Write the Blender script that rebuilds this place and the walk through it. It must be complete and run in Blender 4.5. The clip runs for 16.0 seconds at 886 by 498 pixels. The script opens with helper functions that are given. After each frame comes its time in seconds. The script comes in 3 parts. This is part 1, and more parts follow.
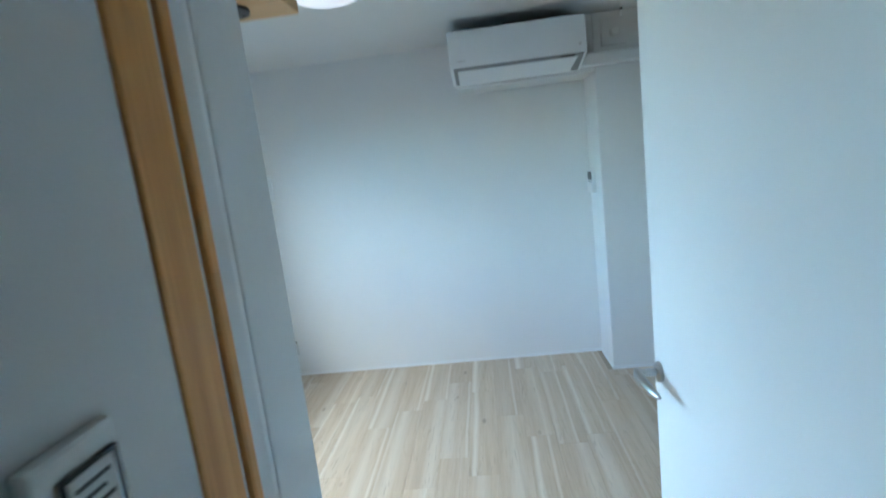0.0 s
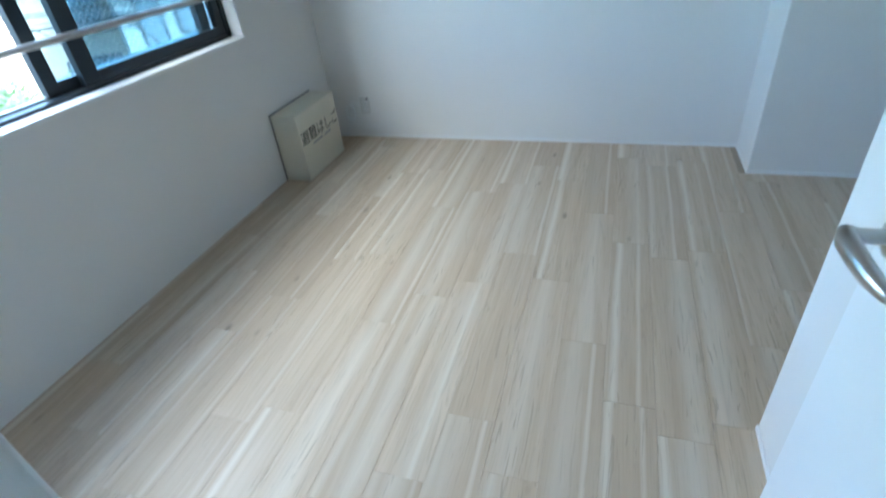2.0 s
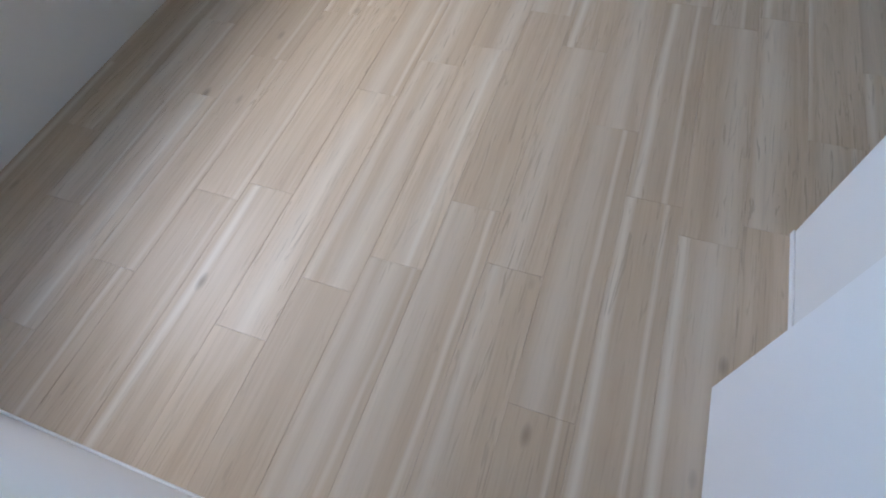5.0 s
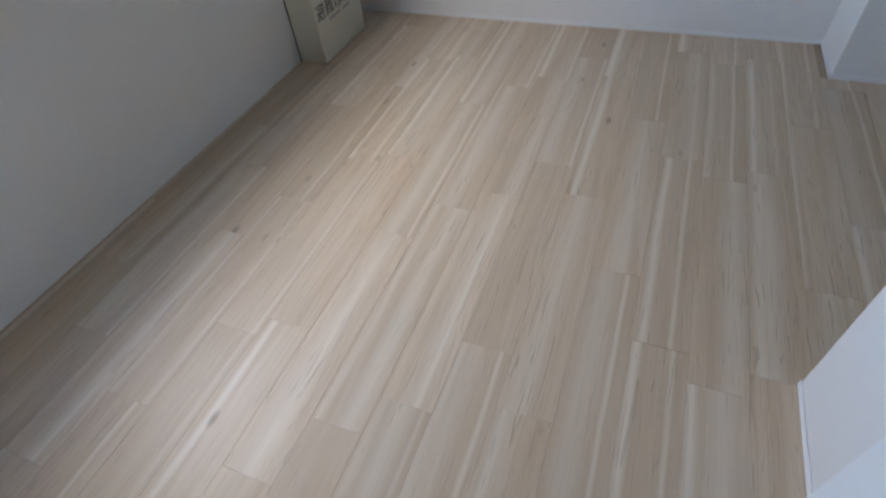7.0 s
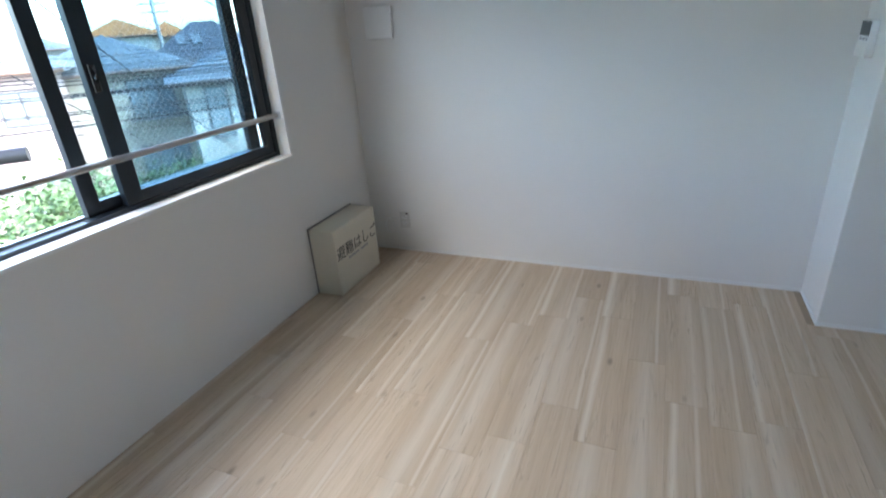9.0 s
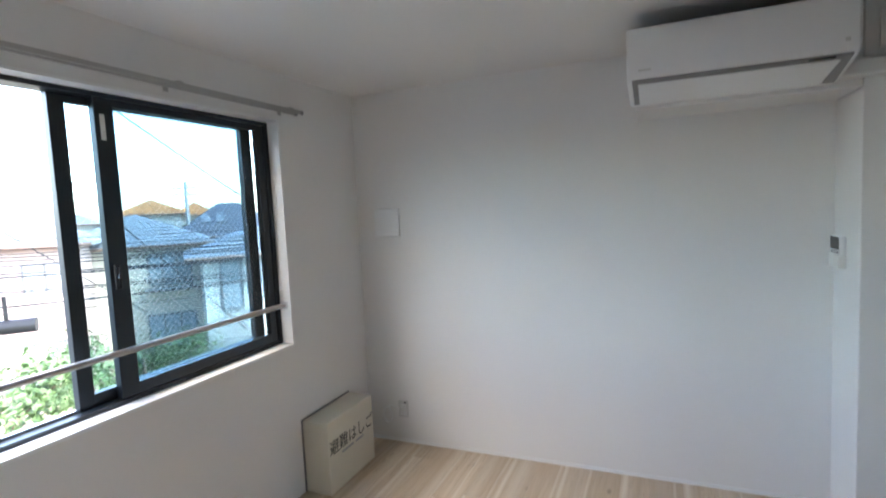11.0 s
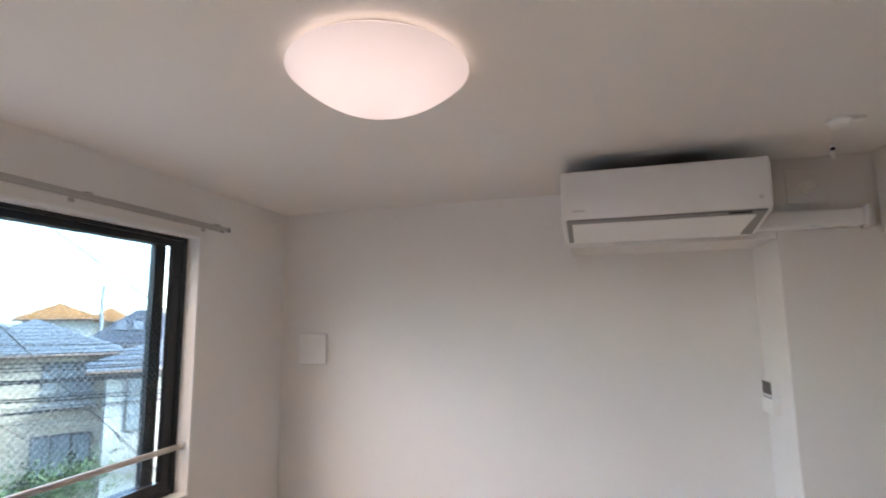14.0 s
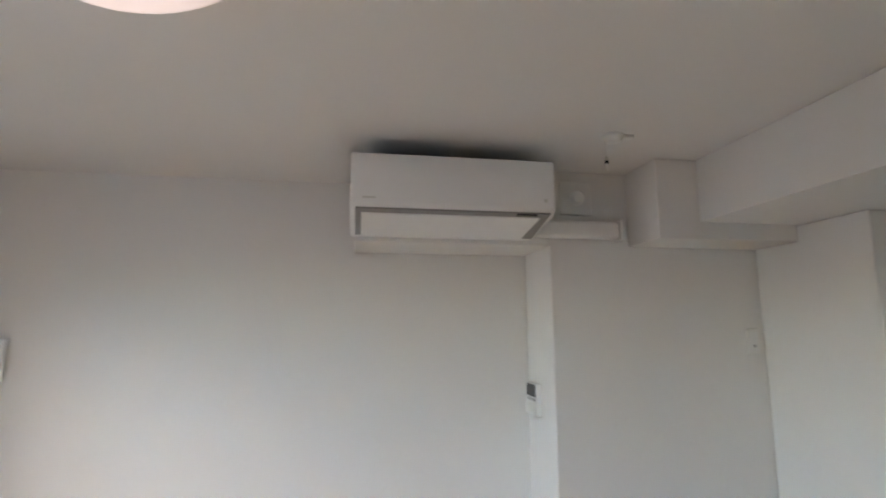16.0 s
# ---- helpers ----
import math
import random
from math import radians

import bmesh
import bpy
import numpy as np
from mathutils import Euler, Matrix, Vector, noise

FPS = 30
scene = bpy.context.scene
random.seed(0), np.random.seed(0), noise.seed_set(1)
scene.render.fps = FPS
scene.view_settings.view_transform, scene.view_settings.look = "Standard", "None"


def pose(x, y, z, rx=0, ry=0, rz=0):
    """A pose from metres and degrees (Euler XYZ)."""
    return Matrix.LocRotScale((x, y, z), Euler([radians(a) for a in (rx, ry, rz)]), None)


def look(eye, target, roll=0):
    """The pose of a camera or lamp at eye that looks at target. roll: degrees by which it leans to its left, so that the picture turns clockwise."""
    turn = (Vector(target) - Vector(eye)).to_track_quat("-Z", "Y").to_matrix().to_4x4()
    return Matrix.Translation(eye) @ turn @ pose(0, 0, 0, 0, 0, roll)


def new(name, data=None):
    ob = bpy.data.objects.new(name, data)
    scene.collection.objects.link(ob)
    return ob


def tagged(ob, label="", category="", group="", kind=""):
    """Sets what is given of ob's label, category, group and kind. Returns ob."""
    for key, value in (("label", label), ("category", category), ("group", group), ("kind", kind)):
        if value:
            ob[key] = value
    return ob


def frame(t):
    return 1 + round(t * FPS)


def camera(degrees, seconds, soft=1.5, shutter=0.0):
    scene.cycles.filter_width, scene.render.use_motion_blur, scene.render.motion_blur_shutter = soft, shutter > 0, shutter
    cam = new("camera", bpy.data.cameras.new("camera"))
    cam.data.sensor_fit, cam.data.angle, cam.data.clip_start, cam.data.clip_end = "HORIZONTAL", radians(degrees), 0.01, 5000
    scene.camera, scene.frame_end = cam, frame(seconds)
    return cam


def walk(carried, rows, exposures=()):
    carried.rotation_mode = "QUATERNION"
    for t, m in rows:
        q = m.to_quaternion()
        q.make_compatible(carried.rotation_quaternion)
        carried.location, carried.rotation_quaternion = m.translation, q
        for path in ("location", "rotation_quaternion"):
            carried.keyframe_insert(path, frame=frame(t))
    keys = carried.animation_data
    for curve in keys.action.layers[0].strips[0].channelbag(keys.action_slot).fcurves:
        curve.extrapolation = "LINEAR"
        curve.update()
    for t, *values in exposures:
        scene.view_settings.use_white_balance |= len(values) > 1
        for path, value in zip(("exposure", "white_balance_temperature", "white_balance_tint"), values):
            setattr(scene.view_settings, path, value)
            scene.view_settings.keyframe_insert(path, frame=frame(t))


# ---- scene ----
cam = camera(81.6, 16.0, soft=1.9, shutter=0.5)
PATH = [
    (0, (0.189, 0.198, 1.593), (0.010, 2.161, 1.257), -6.8),
    (0.5, (0.191, 0.361, 1.555), (-0.036, 2.284, 1.055), -6.1),
    (1, (0.201, 0.501, 1.509), (-0.135, 2.353, 0.833), -5.7),
    (1.5, (0.219, 0.657, 1.466), (-0.254, 2.381, 0.568), -5.7),
    (2, (0.233, 0.775, 1.409), (-0.345, 2.328, 0.289), -6.4),
    (2.5, (0.226, 0.848, 1.344), (-0.377, 2.207, 0.005), -7.0),
    (3, (0.205, 0.894, 1.293), (-0.368, 2.065, -0.224), -7.7),
    (3.5, (0.192, 0.917, 1.253), (-0.317, 1.915, -0.404), -8.7),
    (6, (0.176, 0.968, 1.283), (-0.290, 1.886, -0.431), -8.7),
    (6.5, (0.173, 0.977, 1.325), (-0.364, 2.063, -0.266), -7.7),
    (7, (0.170, 0.985, 1.366), (-0.430, 2.224, -0.084), -6.8),
    (7.5, (0.163, 0.997, 1.418), (-0.488, 2.372, 0.120), -6.4),
    (8, (0.163, 1.006, 1.460), (-0.527, 2.498, 0.321), -5.7),
    (8.5, (0.164, 1.012, 1.494), (-0.554, 2.604, 0.520), -4.9),
    (9, (0.164, 1.012, 1.518), (-0.574, 2.685, 0.709), -4.2),
    (11.5, (0.190, 1.011, 1.664), (-0.584, 2.855, 1.650), -2.5),
    (12, (0.190, 1.016, 1.700), (-0.573, 2.860, 1.825), -2.2),
    (12.5, (0.181, 1.020, 1.718), (-0.560, 2.865, 1.933), -1.6),
    (13, (0.168, 1.033, 1.722), (-0.551, 2.883, 1.966), -1.1),
    (13.5, (0.162, 1.078, 1.712), (-0.498, 2.948, 1.968), -0.9),
    (14, (0.164, 1.150, 1.702), (-0.374, 3.057, 1.976), -0.7),
    (14.5, (0.160, 1.250, 1.697), (-0.214, 3.194, 1.980), -0.3),
    (15, (0.150, 1.345, 1.692), (-0.032, 3.316, 1.979), 0.1),
    (15.5, (0.132, 1.420, 1.684), (0.194, 3.397, 1.977), 0.2),
    (16, (0.100, 1.485, 1.673), (0.428, 3.435, 1.973), -0.2),
]
EXPOSURES = [(0.0, 4.92, 5300, -6), (1.0, 4.78, 5250, -9), (1.5, 4.70, 5350, -6), (2.5, 4.58, 5350, -2), (3.5, 4.48, 5550, 4), (6.0, 4.15, 6100, 10), (7.0, 4.15, 6100, 9), (9.0, 4.42, 6150, 7), (11.5, 4.68, 6800, 13), (13.0, 4.80, 7500, 21), (14.5, 4.82, 7750, 22), (15.5, 4.82, 7700, 20), (16.0, 4.78, 7500, 16)]
walk(cam, [(t, look(eye, target, roll)) for t, eye, target, roll in PATH], EXPOSURES)

# ---- light ----
world = bpy.data.worlds.new("sky")
scene.world = world
world.use_nodes = True
wn = world.node_tree.nodes
sky = wn.new("ShaderNodeTexSky")
sky.sky_type = "NISHITA"
sky.sun_disc = False
sky.sun_elevation = radians(48)
sky.sun_rotation = radians(75)
sky.dust_density = 2.0
world.node_tree.links.new(sky.outputs[0], wn["Background"].inputs[0])
wn["Background"].inputs[1].default_value = 0.15
sun = new("sun", bpy.data.lights.new("sun", "SUN"))
sun.data.energy = 0.5
sun.data.angle = radians(14)
sun.data.color = (1.0, 0.95, 0.88)
SUN_WAY = Vector((math.cos(radians(48)) * math.sin(radians(75)), math.cos(radians(48)) * math.cos(radians(75)), math.sin(radians(48))))
sun.matrix_world = look(SUN_WAY * 40, (0, 0, 0))
# area lamp added out of view above the window head, boosting the sky's light
SKY_FILL = new("sky_fill", bpy.data.lights.new("sky_fill", "AREA"))
SKY_FILL.data.shape, SKY_FILL.data.size, SKY_FILL.data.size_y = "RECTANGLE", 5.6, 1.7
SKY_FILL.data.energy, SKY_FILL.data.color = 21.0, (1.0, 0.90, 0.79)
SKY_FILL.matrix_world = look((-3.3, 1.7, 3.4), (0.2, 2.7, 1.0))
LAMP = 0.024
# glow of a hidden ring added over the shade to halo the ceiling
HALO_GLOW = 0.06


# ---- materials ----
def mat(name, color, rough=0.6, metal=0.0, spread=0.06, fine=220.0, broad=3.0, bump=0.1, depth=0.001, dirt=0.05, coat=0.0):
    """A plain surface with grain, broad unevenness and fine relief; sizes in cycles per metre."""
    m = bpy.data.materials.new(name)
    m.use_nodes = True
    nt = m.node_tree
    n, ln = nt.nodes, nt.links
    p = n["Principled BSDF"]
    tc = n.new("ShaderNodeTexCoord")
    a = n.new("ShaderNodeTexNoise")
    a.inputs["Scale"].default_value, a.inputs["Detail"].default_value = fine, 3
    b = n.new("ShaderNodeTexNoise")
    b.inputs["Scale"].default_value, b.inputs["Detail"].default_value = broad, 5
    for k in (a, b):
        ln.new(tc.outputs["Object"], k.inputs["Vector"])
    mix = n.new("ShaderNodeMath")
    mix.operation = "MULTIPLY_ADD"
    ln.new(a.outputs["Fac"], mix.inputs[0])
    mix.inputs[1].default_value = spread
    ln.new(b.outputs["Fac"], mix.inputs[2])
    ramp = n.new("ShaderNodeMapRange")
    ramp.inputs["From Min"].default_value, ramp.inputs["From Max"].default_value = 0.25, 0.8
    ramp.inputs["To Min"].default_value, ramp.inputs["To Max"].default_value = 1 - dirt - spread * 0.5, 1 + spread * 0.3
    ln.new(mix.outputs[0], ramp.inputs["Value"])
    col = n.new("ShaderNodeMix")
    col.data_type, col.blend_type = "RGBA", "MULTIPLY"
    col.inputs["Factor"].default_value = 1
    col.inputs[6].default_value = (*color, 1)
    ln.new(ramp.outputs[0], col.inputs[7])
    ln.new(col.outputs[2], p.inputs["Base Color"])
    p.inputs["Roughness"].default_value, p.inputs["Metallic"].default_value = rough, metal
    p.inputs["Coat Weight"].default_value = coat
    if bump:
        bp = n.new("ShaderNodeBump")
        bp.inputs["Strength"].default_value, bp.inputs["Distance"].default_value = bump, depth
        ln.new(a.outputs["Fac"], bp.inputs["Height"])
        ln.new(bp.outputs[0], p.inputs["Normal"])
    return m


def wood_mat(name, light, dark, streak, rough, across="x", planks=False):
    """Wood with its grain along one axis; planks differ by Object Info's Random and show pale sapwood bands."""
    m = bpy.data.materials.new(name)
    m.use_nodes = True
    nt = m.node_tree
    n, ln = nt.nodes, nt.links
    p = n["Principled BSDF"]
    tc, info = n.new("ShaderNodeTexCoord"), n.new("ShaderNodeObjectInfo")
    off = n.new("ShaderNodeVectorMath")
    off.operation = "MULTIPLY_ADD"
    off.inputs[1].default_value = (17.0, 31.0, 7.0)
    comb = n.new("ShaderNodeCombineXYZ")
    for i in range(3):
        ln.new(info.outputs["Random"], comb.inputs[i])
    ln.new(comb.outputs[0], off.inputs[0])
    ln.new(tc.outputs["Object"], off.inputs[2])

    def grain(sc, detail, dist=0.0):
        mp = n.new("ShaderNodeMapping")
        mp.inputs["Scale"].default_value = sc
        ln.new(off.outputs[0], mp.inputs["Vector"])
        t = n.new("ShaderNodeTexNoise")
        t.inputs["Scale"].default_value, t.inputs["Detail"].default_value, t.inputs["Distortion"].default_value = 1.0, detail, dist
        ln.new(mp.outputs[0], t.inputs["Vector"])
        return t.outputs["Fac"]

    s = {"x": lambda a, b: (a, b, a), "y": lambda a, b: (b, a, a), "z": lambda a, b: (a, a, b)}[across]
    broad, fine, cell = grain(s(16, 0.9), 4, 1.2), grain(s(170, 5), 4), grain(s(28, 3.0), 3, 2.5)

    def ramp(v, lo, hi, a, b):
        r = n.new("ShaderNodeMapRange")
        for k, x in zip(("From Min", "From Max", "To Min", "To Max"), (lo, hi, a, b)):
            r.inputs[k].default_value = x
        ln.new(v, r.inputs["Value"])
        return r.outputs[0]

    def mixed(f, a, b):
        r = n.new("ShaderNodeMix")
        r.data_type = "RGBA"
        ln.new(f, r.inputs["Factor"])
        for i, v in ((6, a), (7, b)):
            if isinstance(v, tuple):
                r.inputs[i].default_value = (*v, 1)
            else:
                ln.new(v, r.inputs[i])
        return r.outputs[2]

    c = mixed(ramp(broad, 0.32, 0.68, 0, 1), dark, light)
    c = mixed(ramp(fine, 0.5, 0.8, 0, 0.4), c, tuple(v * 0.62 for v in dark))
    c = mixed(ramp(cell, 0.62, 0.72, 0, 0.4), c, tuple(v * 0.7 for v in dark))
    if planks:
        c = mixed(ramp(info.outputs["Random"], 0, 1, 0.0, 0.55), c, tuple(v * 0.84 for v in dark))
        sep = n.new("ShaderNodeSeparateXYZ")
        ln.new(tc.outputs["Object"], sep.inputs[0])
        def op(kind, a, b):
            k = n.new("ShaderNodeMath")
            k.operation = kind
            for i, v in enumerate((a, b)):
                if isinstance(v, float):
                    k.inputs[i].default_value = v
                elif v is not None:
                    ln.new(v, k.inputs[i])
            return k.outputs[0]

        slow = grain(s(3, 1.3), 2)
        wob = op("ADD", sep.outputs[0], op("MULTIPLY", slow, 0.03))
        for rate, width, most, lo, hi in ((7.31, 0.020, 0.6, 0.01, 0.05), (23.7, 0.011, 0.45, 0.12, 0.175), (41.3, 0.050, 0.35, 0.03, 0.15)):
            pick = op("FRACT", op("MULTIPLY", info.outputs["Random"], rate), None)
            centre = ramp(pick, 0, 1, lo, hi)
            dist = op("ABSOLUTE", op("SUBTRACT", wob, centre), None)
            keep = ramp(op("FRACT", op("MULTIPLY", info.outputs["Random"], rate * 3.7), None), 0.4, 0.75, 0, most)
            band = op("MULTIPLY", ramp(dist, width * 0.15, width, 1, 0), keep)
            c = mixed(band, c, streak)
        # dark drawn-out grain figure
        fig = grain(s(38, 2.2), 2, 3.5)
        c = mixed(op("MULTIPLY", ramp(fig, 0.60, 0.66, 0, 0.5), ramp(slow, 0.42, 0.6, 0, 1)), c, tuple(v * 0.6 for v in dark))
        kn = n.new("ShaderNodeTexVoronoi")
        kn.inputs["Scale"].default_value = 1.0
        mp = n.new("ShaderNodeMapping")
        mp.inputs["Scale"].default_value = (6.0, 2.6, 1.0)
        ln.new(off.outputs[0], mp.inputs["Vector"])
        ln.new(mp.outputs[0], kn.inputs["Vector"])
        c = mixed(ramp(kn.outputs["Distance"], 0.03, 0.1, 0.75, 0), c, tuple(v * 0.45 for v in dark))
    p.inputs["Specular IOR Level"].default_value = 0.5 if planks else 0.4
    ln.new(c, p.inputs["Base Color"])
    ln.new(ramp(fine, 0.3, 0.8, rough - 0.05, rough + 0.12), p.inputs["Roughness"])
    bp = n.new("ShaderNodeBump")
    bp.inputs["Strength"].default_value, bp.inputs["Distance"].default_value = 0.15, 0.0006
    ln.new(fine, bp.inputs["Height"])
    ln.new(bp.outputs[0], p.inputs["Normal"])
    return m


def glass_mat(name, tint, rough=0.0):
    """Clear pane: sees straight through, with a gloss that grows towards grazing."""
    m = bpy.data.materials.new(name)
    m.use_nodes = True
    nt = m.node_tree
    n, ln = nt.nodes, nt.links
    n.remove(n["Principled BSDF"])
    tr, gl, mx, lw, fr = n.new("ShaderNodeBsdfTransparent"), n.new("ShaderNodeBsdfGlossy"), n.new("ShaderNodeMixShader"), n.new("ShaderNodeLayerWeight"), n.new("ShaderNodeMath")
    tr.inputs[0].default_value = (*tint, 1)
    gl.inputs["Roughness"].default_value = rough
    lw.inputs["Blend"].default_value = 0.5
    fr.operation = "POWER"
    fr.inputs[1].default_value = 4.0
    ln.new(lw.outputs["Facing"], fr.inputs[0])
    ln.new(fr.outputs[0], mx.inputs[0])
    ln.new(tr.outputs[0], mx.inputs[1])
    ln.new(gl.outputs[0], mx.inputs[2])
    ln.new(mx.outputs[0], n["Material Output"].inputs[0])
    return m


WALL = mat("white wallpaper", (0.76, 0.745, 0.72), 0.85, fine=420, broad=1.2, bump=0.35, depth=0.0012, spread=0.03, dirt=0.03)
CEIL = mat("white ceiling paper", (0.74, 0.725, 0.70), 0.9, fine=420, broad=1.0, bump=0.3, depth=0.001, spread=0.03, dirt=0.03)
TRIM = mat("white trim", (0.80, 0.80, 0.79), 0.45, fine=60, bump=0.03, spread=0.02, dirt=0.03)
DOORWHITE = mat("white door sheet", (0.80, 0.80, 0.80), 0.42, fine=300, bump=0.08, depth=0.0005, spread=0.02, dirt=0.02)
PLASTIC = mat("white plastic", (0.78, 0.78, 0.77), 0.35, fine=40, bump=0.02, spread=0.02, dirt=0.02)
PLATE = mat("ivory plate plastic", (0.78, 0.77, 0.74), 0.4, fine=40, bump=0.02, spread=0.02, dirt=0.02)
SOCKET = mat("greyed plate plastic", (0.62, 0.61, 0.58), 0.4, fine=40, bump=0.02, spread=0.02)
GREY = mat("grey plastic", (0.23, 0.225, 0.22), 0.4, fine=80, bump=0.03)
DARK = mat("dark screen", (0.02, 0.022, 0.025), 0.25, fine=80, bump=0.02)
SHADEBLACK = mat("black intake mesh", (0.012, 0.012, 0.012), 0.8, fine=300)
ALU = mat("black aluminium", (0.018, 0.025, 0.032), 0.34, 0.3, fine=400, bump=0.05, dirt=0.2)
SILVER = mat("brushed aluminium", (0.62, 0.62, 0.62), 0.32, 0.9, fine=300, bump=0.05)
NICKEL = mat("satin nickel", (0.46, 0.44, 0.42), 0.3, 1.0, fine=300, bump=0.04)
RAILMETAL = mat("grey rail metal", (0.42, 0.40, 0.38), 0.4, 0.6, fine=200, bump=0.05)
IRON = mat("black iron pipe", (0.018, 0.018, 0.019), 0.42, 0.5, fine=260, bump=0.35, depth=0.0012, dirt=0.2)
CREAM = mat("cream painted steel", (0.64, 0.60, 0.49), 0.45, fine=160, bump=0.08, spread=0.04, dirt=0.06)
INK = mat("dark printed ink", (0.03, 0.032, 0.03), 0.6, fine=100, bump=0.0)
PALEINK = mat("grey printed ink", (0.35, 0.35, 0.35), 0.6, fine=100, bump=0.0)
CAULK = mat("joint filler", (0.38, 0.31, 0.23), 0.9, fine=100)
RUBBER = mat("grey gasket", (0.55, 0.53, 0.49), 0.7, fine=100)
CLEAR = glass_mat("clear window glass", (0.62, 0.71, 0.75))
WIRE = mat("wire mesh steel", (0.16, 0.17, 0.18), 0.5, 0.4, fine=100)
OAK = wood_mat("pale washed oak", (0.63, 0.515, 0.385), (0.51, 0.395, 0.275), (0.76, 0.70, 0.60), 0.44, planks=True)
PINE = wood_mat("pine board", (0.66, 0.43, 0.20), (0.52, 0.30, 0.12), (0.6, 0.5, 0.4), 0.5, across="y")
JAMBWOOD = wood_mat("honey jamb wood", (0.74, 0.37, 0.10), (0.60, 0.26, 0.055), (0.6, 0.5, 0.4), 0.45, across="z")


# ---- building blocks ----
def box(bm, x0, y0, z0, x1, y1, z1, bevel=0.0, seg=2):
    r = bmesh.ops.create_cube(bm, size=1.0, matrix=Matrix.LocRotScale(((x0 + x1) / 2, (y0 + y1) / 2, (z0 + z1) / 2), None, (x1 - x0, y1 - y0, z1 - z0)))
    if bevel:
        es = list({e for v in r["verts"] for e in v.link_edges})
        bmesh.ops.bevel(bm, geom=es, offset=bevel, segments=seg, affect="EDGES", profile=0.5)
    return bm


def tube(bm, a, b, r, r2=None, seg=24):
    a, b = Vector(a), Vector(b)
    m = Matrix.Translation((a + b) / 2) @ (b - a).to_track_quat("Z", "Y").to_matrix().to_4x4()
    bmesh.ops.create_cone(bm, cap_ends=True, segments=seg, radius1=r, radius2=r if r2 is None else r2, depth=(b - a).length, matrix=m)
    return bm


def sweep(bm, pts, radii, seg=16, flat=1.0):
    """A round bar through points; flat squeezes it along z."""
    rings = []
    for i, p in enumerate(pts):
        p = Vector(p)
        d = (Vector(pts[min(i + 1, len(pts) - 1)]) - Vector(pts[max(i - 1, 0)])).normalized()
        u = d.orthogonal().normalized() if abs(d.z) > 0.95 else d.cross(Vector((0, 0, 1))).normalized()
        w = u.cross(d)
        r = radii[i] if isinstance(radii, (list, tuple)) else radii
        rings.append([bm.verts.new(p + r * (math.cos(k * math.tau / seg) * u + flat * math.sin(k * math.tau / seg) * w)) for k in range(seg)])
    for a, b in zip(rings, rings[1:]):
        for k in range(seg):
            bm.faces.new((a[k], a[(k + 1) % seg], b[(k + 1) % seg], b[k]))
    bm.faces.new(rings[0][::-1])
    bm.faces.new(rings[-1])
    return bm


def lathe(bm, profile, centre=(0, 0, 0), seg=48):
    """Turns (radius, height) pairs about the z axis."""
    c = Vector(centre)
    rings = [[bm.verts.new(c + Vector((r * math.cos(k * math.tau / seg), r * math.sin(k * math.tau / seg), z))) for k in range(seg)] for r, z in profile]
    for a, b in zip(rings, rings[1:]):
        for k in range(seg):
            bm.faces.new((a[k], a[(k + 1) % seg], b[(k + 1) % seg], b[k]))
    bm.faces.new(rings[0])
    bm.faces.new(rings[-1][::-1])
    return bm


def prism(bm, outline, x0, x1):
    """Extrudes a (y, z) outline along x."""
    a = [bm.verts.new((x0, y, z)) for y, z in outline]
    b = [bm.verts.new((x1, y, z)) for y, z in outline]
    k = len(outline)
    for i in range(k):
        bm.faces.new((a[i], a[(i + 1) % k], b[(i + 1) % k], b[i]))
    bm.faces.new(a[::-1])
    bm.faces.new(b)
    return bm


def part(name, bm, material, parent=None, label="", smooth=False):
    bmesh.ops.recalc_face_normals(bm, faces=bm.faces[:])
    me = bpy.data.meshes.new(name)
    bm.to_mesh(me)
    bm.free()
    me.materials.append(material)
    if smooth:
        me.shade_smooth()
        me.set_sharp_from_angle(angle=radians(38))
    ob = new(name, me)
    if parent:
        ob.parent = parent
    if label:
        ob["label"] = label
    return ob


def B():
    return bmesh.new()


def empty(name, label, category, group="", kind="", at=None):
    ob = new(name)
    if at is not None:
        ob.matrix_world = at
    return tagged(ob, label, category, group, kind)


def structure(name, boxes, material, label, category, bevel=0.0):
    bm = B()
    for b in boxes:
        box(bm, *b, bevel=bevel)
    return tagged(part(name, bm, material), label, category, kind="structure")


def lettering(text, size, material, m, parent, name="lettering", depth=0.0006):
    cu = bpy.data.curves.new(name, "FONT")
    cu.body, cu.size, cu.extrude, cu.align_x = text, size, depth, "CENTER"
    tmp = new(name, cu)
    dg = bpy.context.evaluated_depsgraph_get()
    me = bpy.data.meshes.new_from_object(tmp.evaluated_get(dg))
    bpy.data.objects.remove(tmp)
    me.materials.clear()
    me.materials.append(material)
    ob = new(name, me)
    ob.parent = parent
    ob.matrix_local = m
    return ob


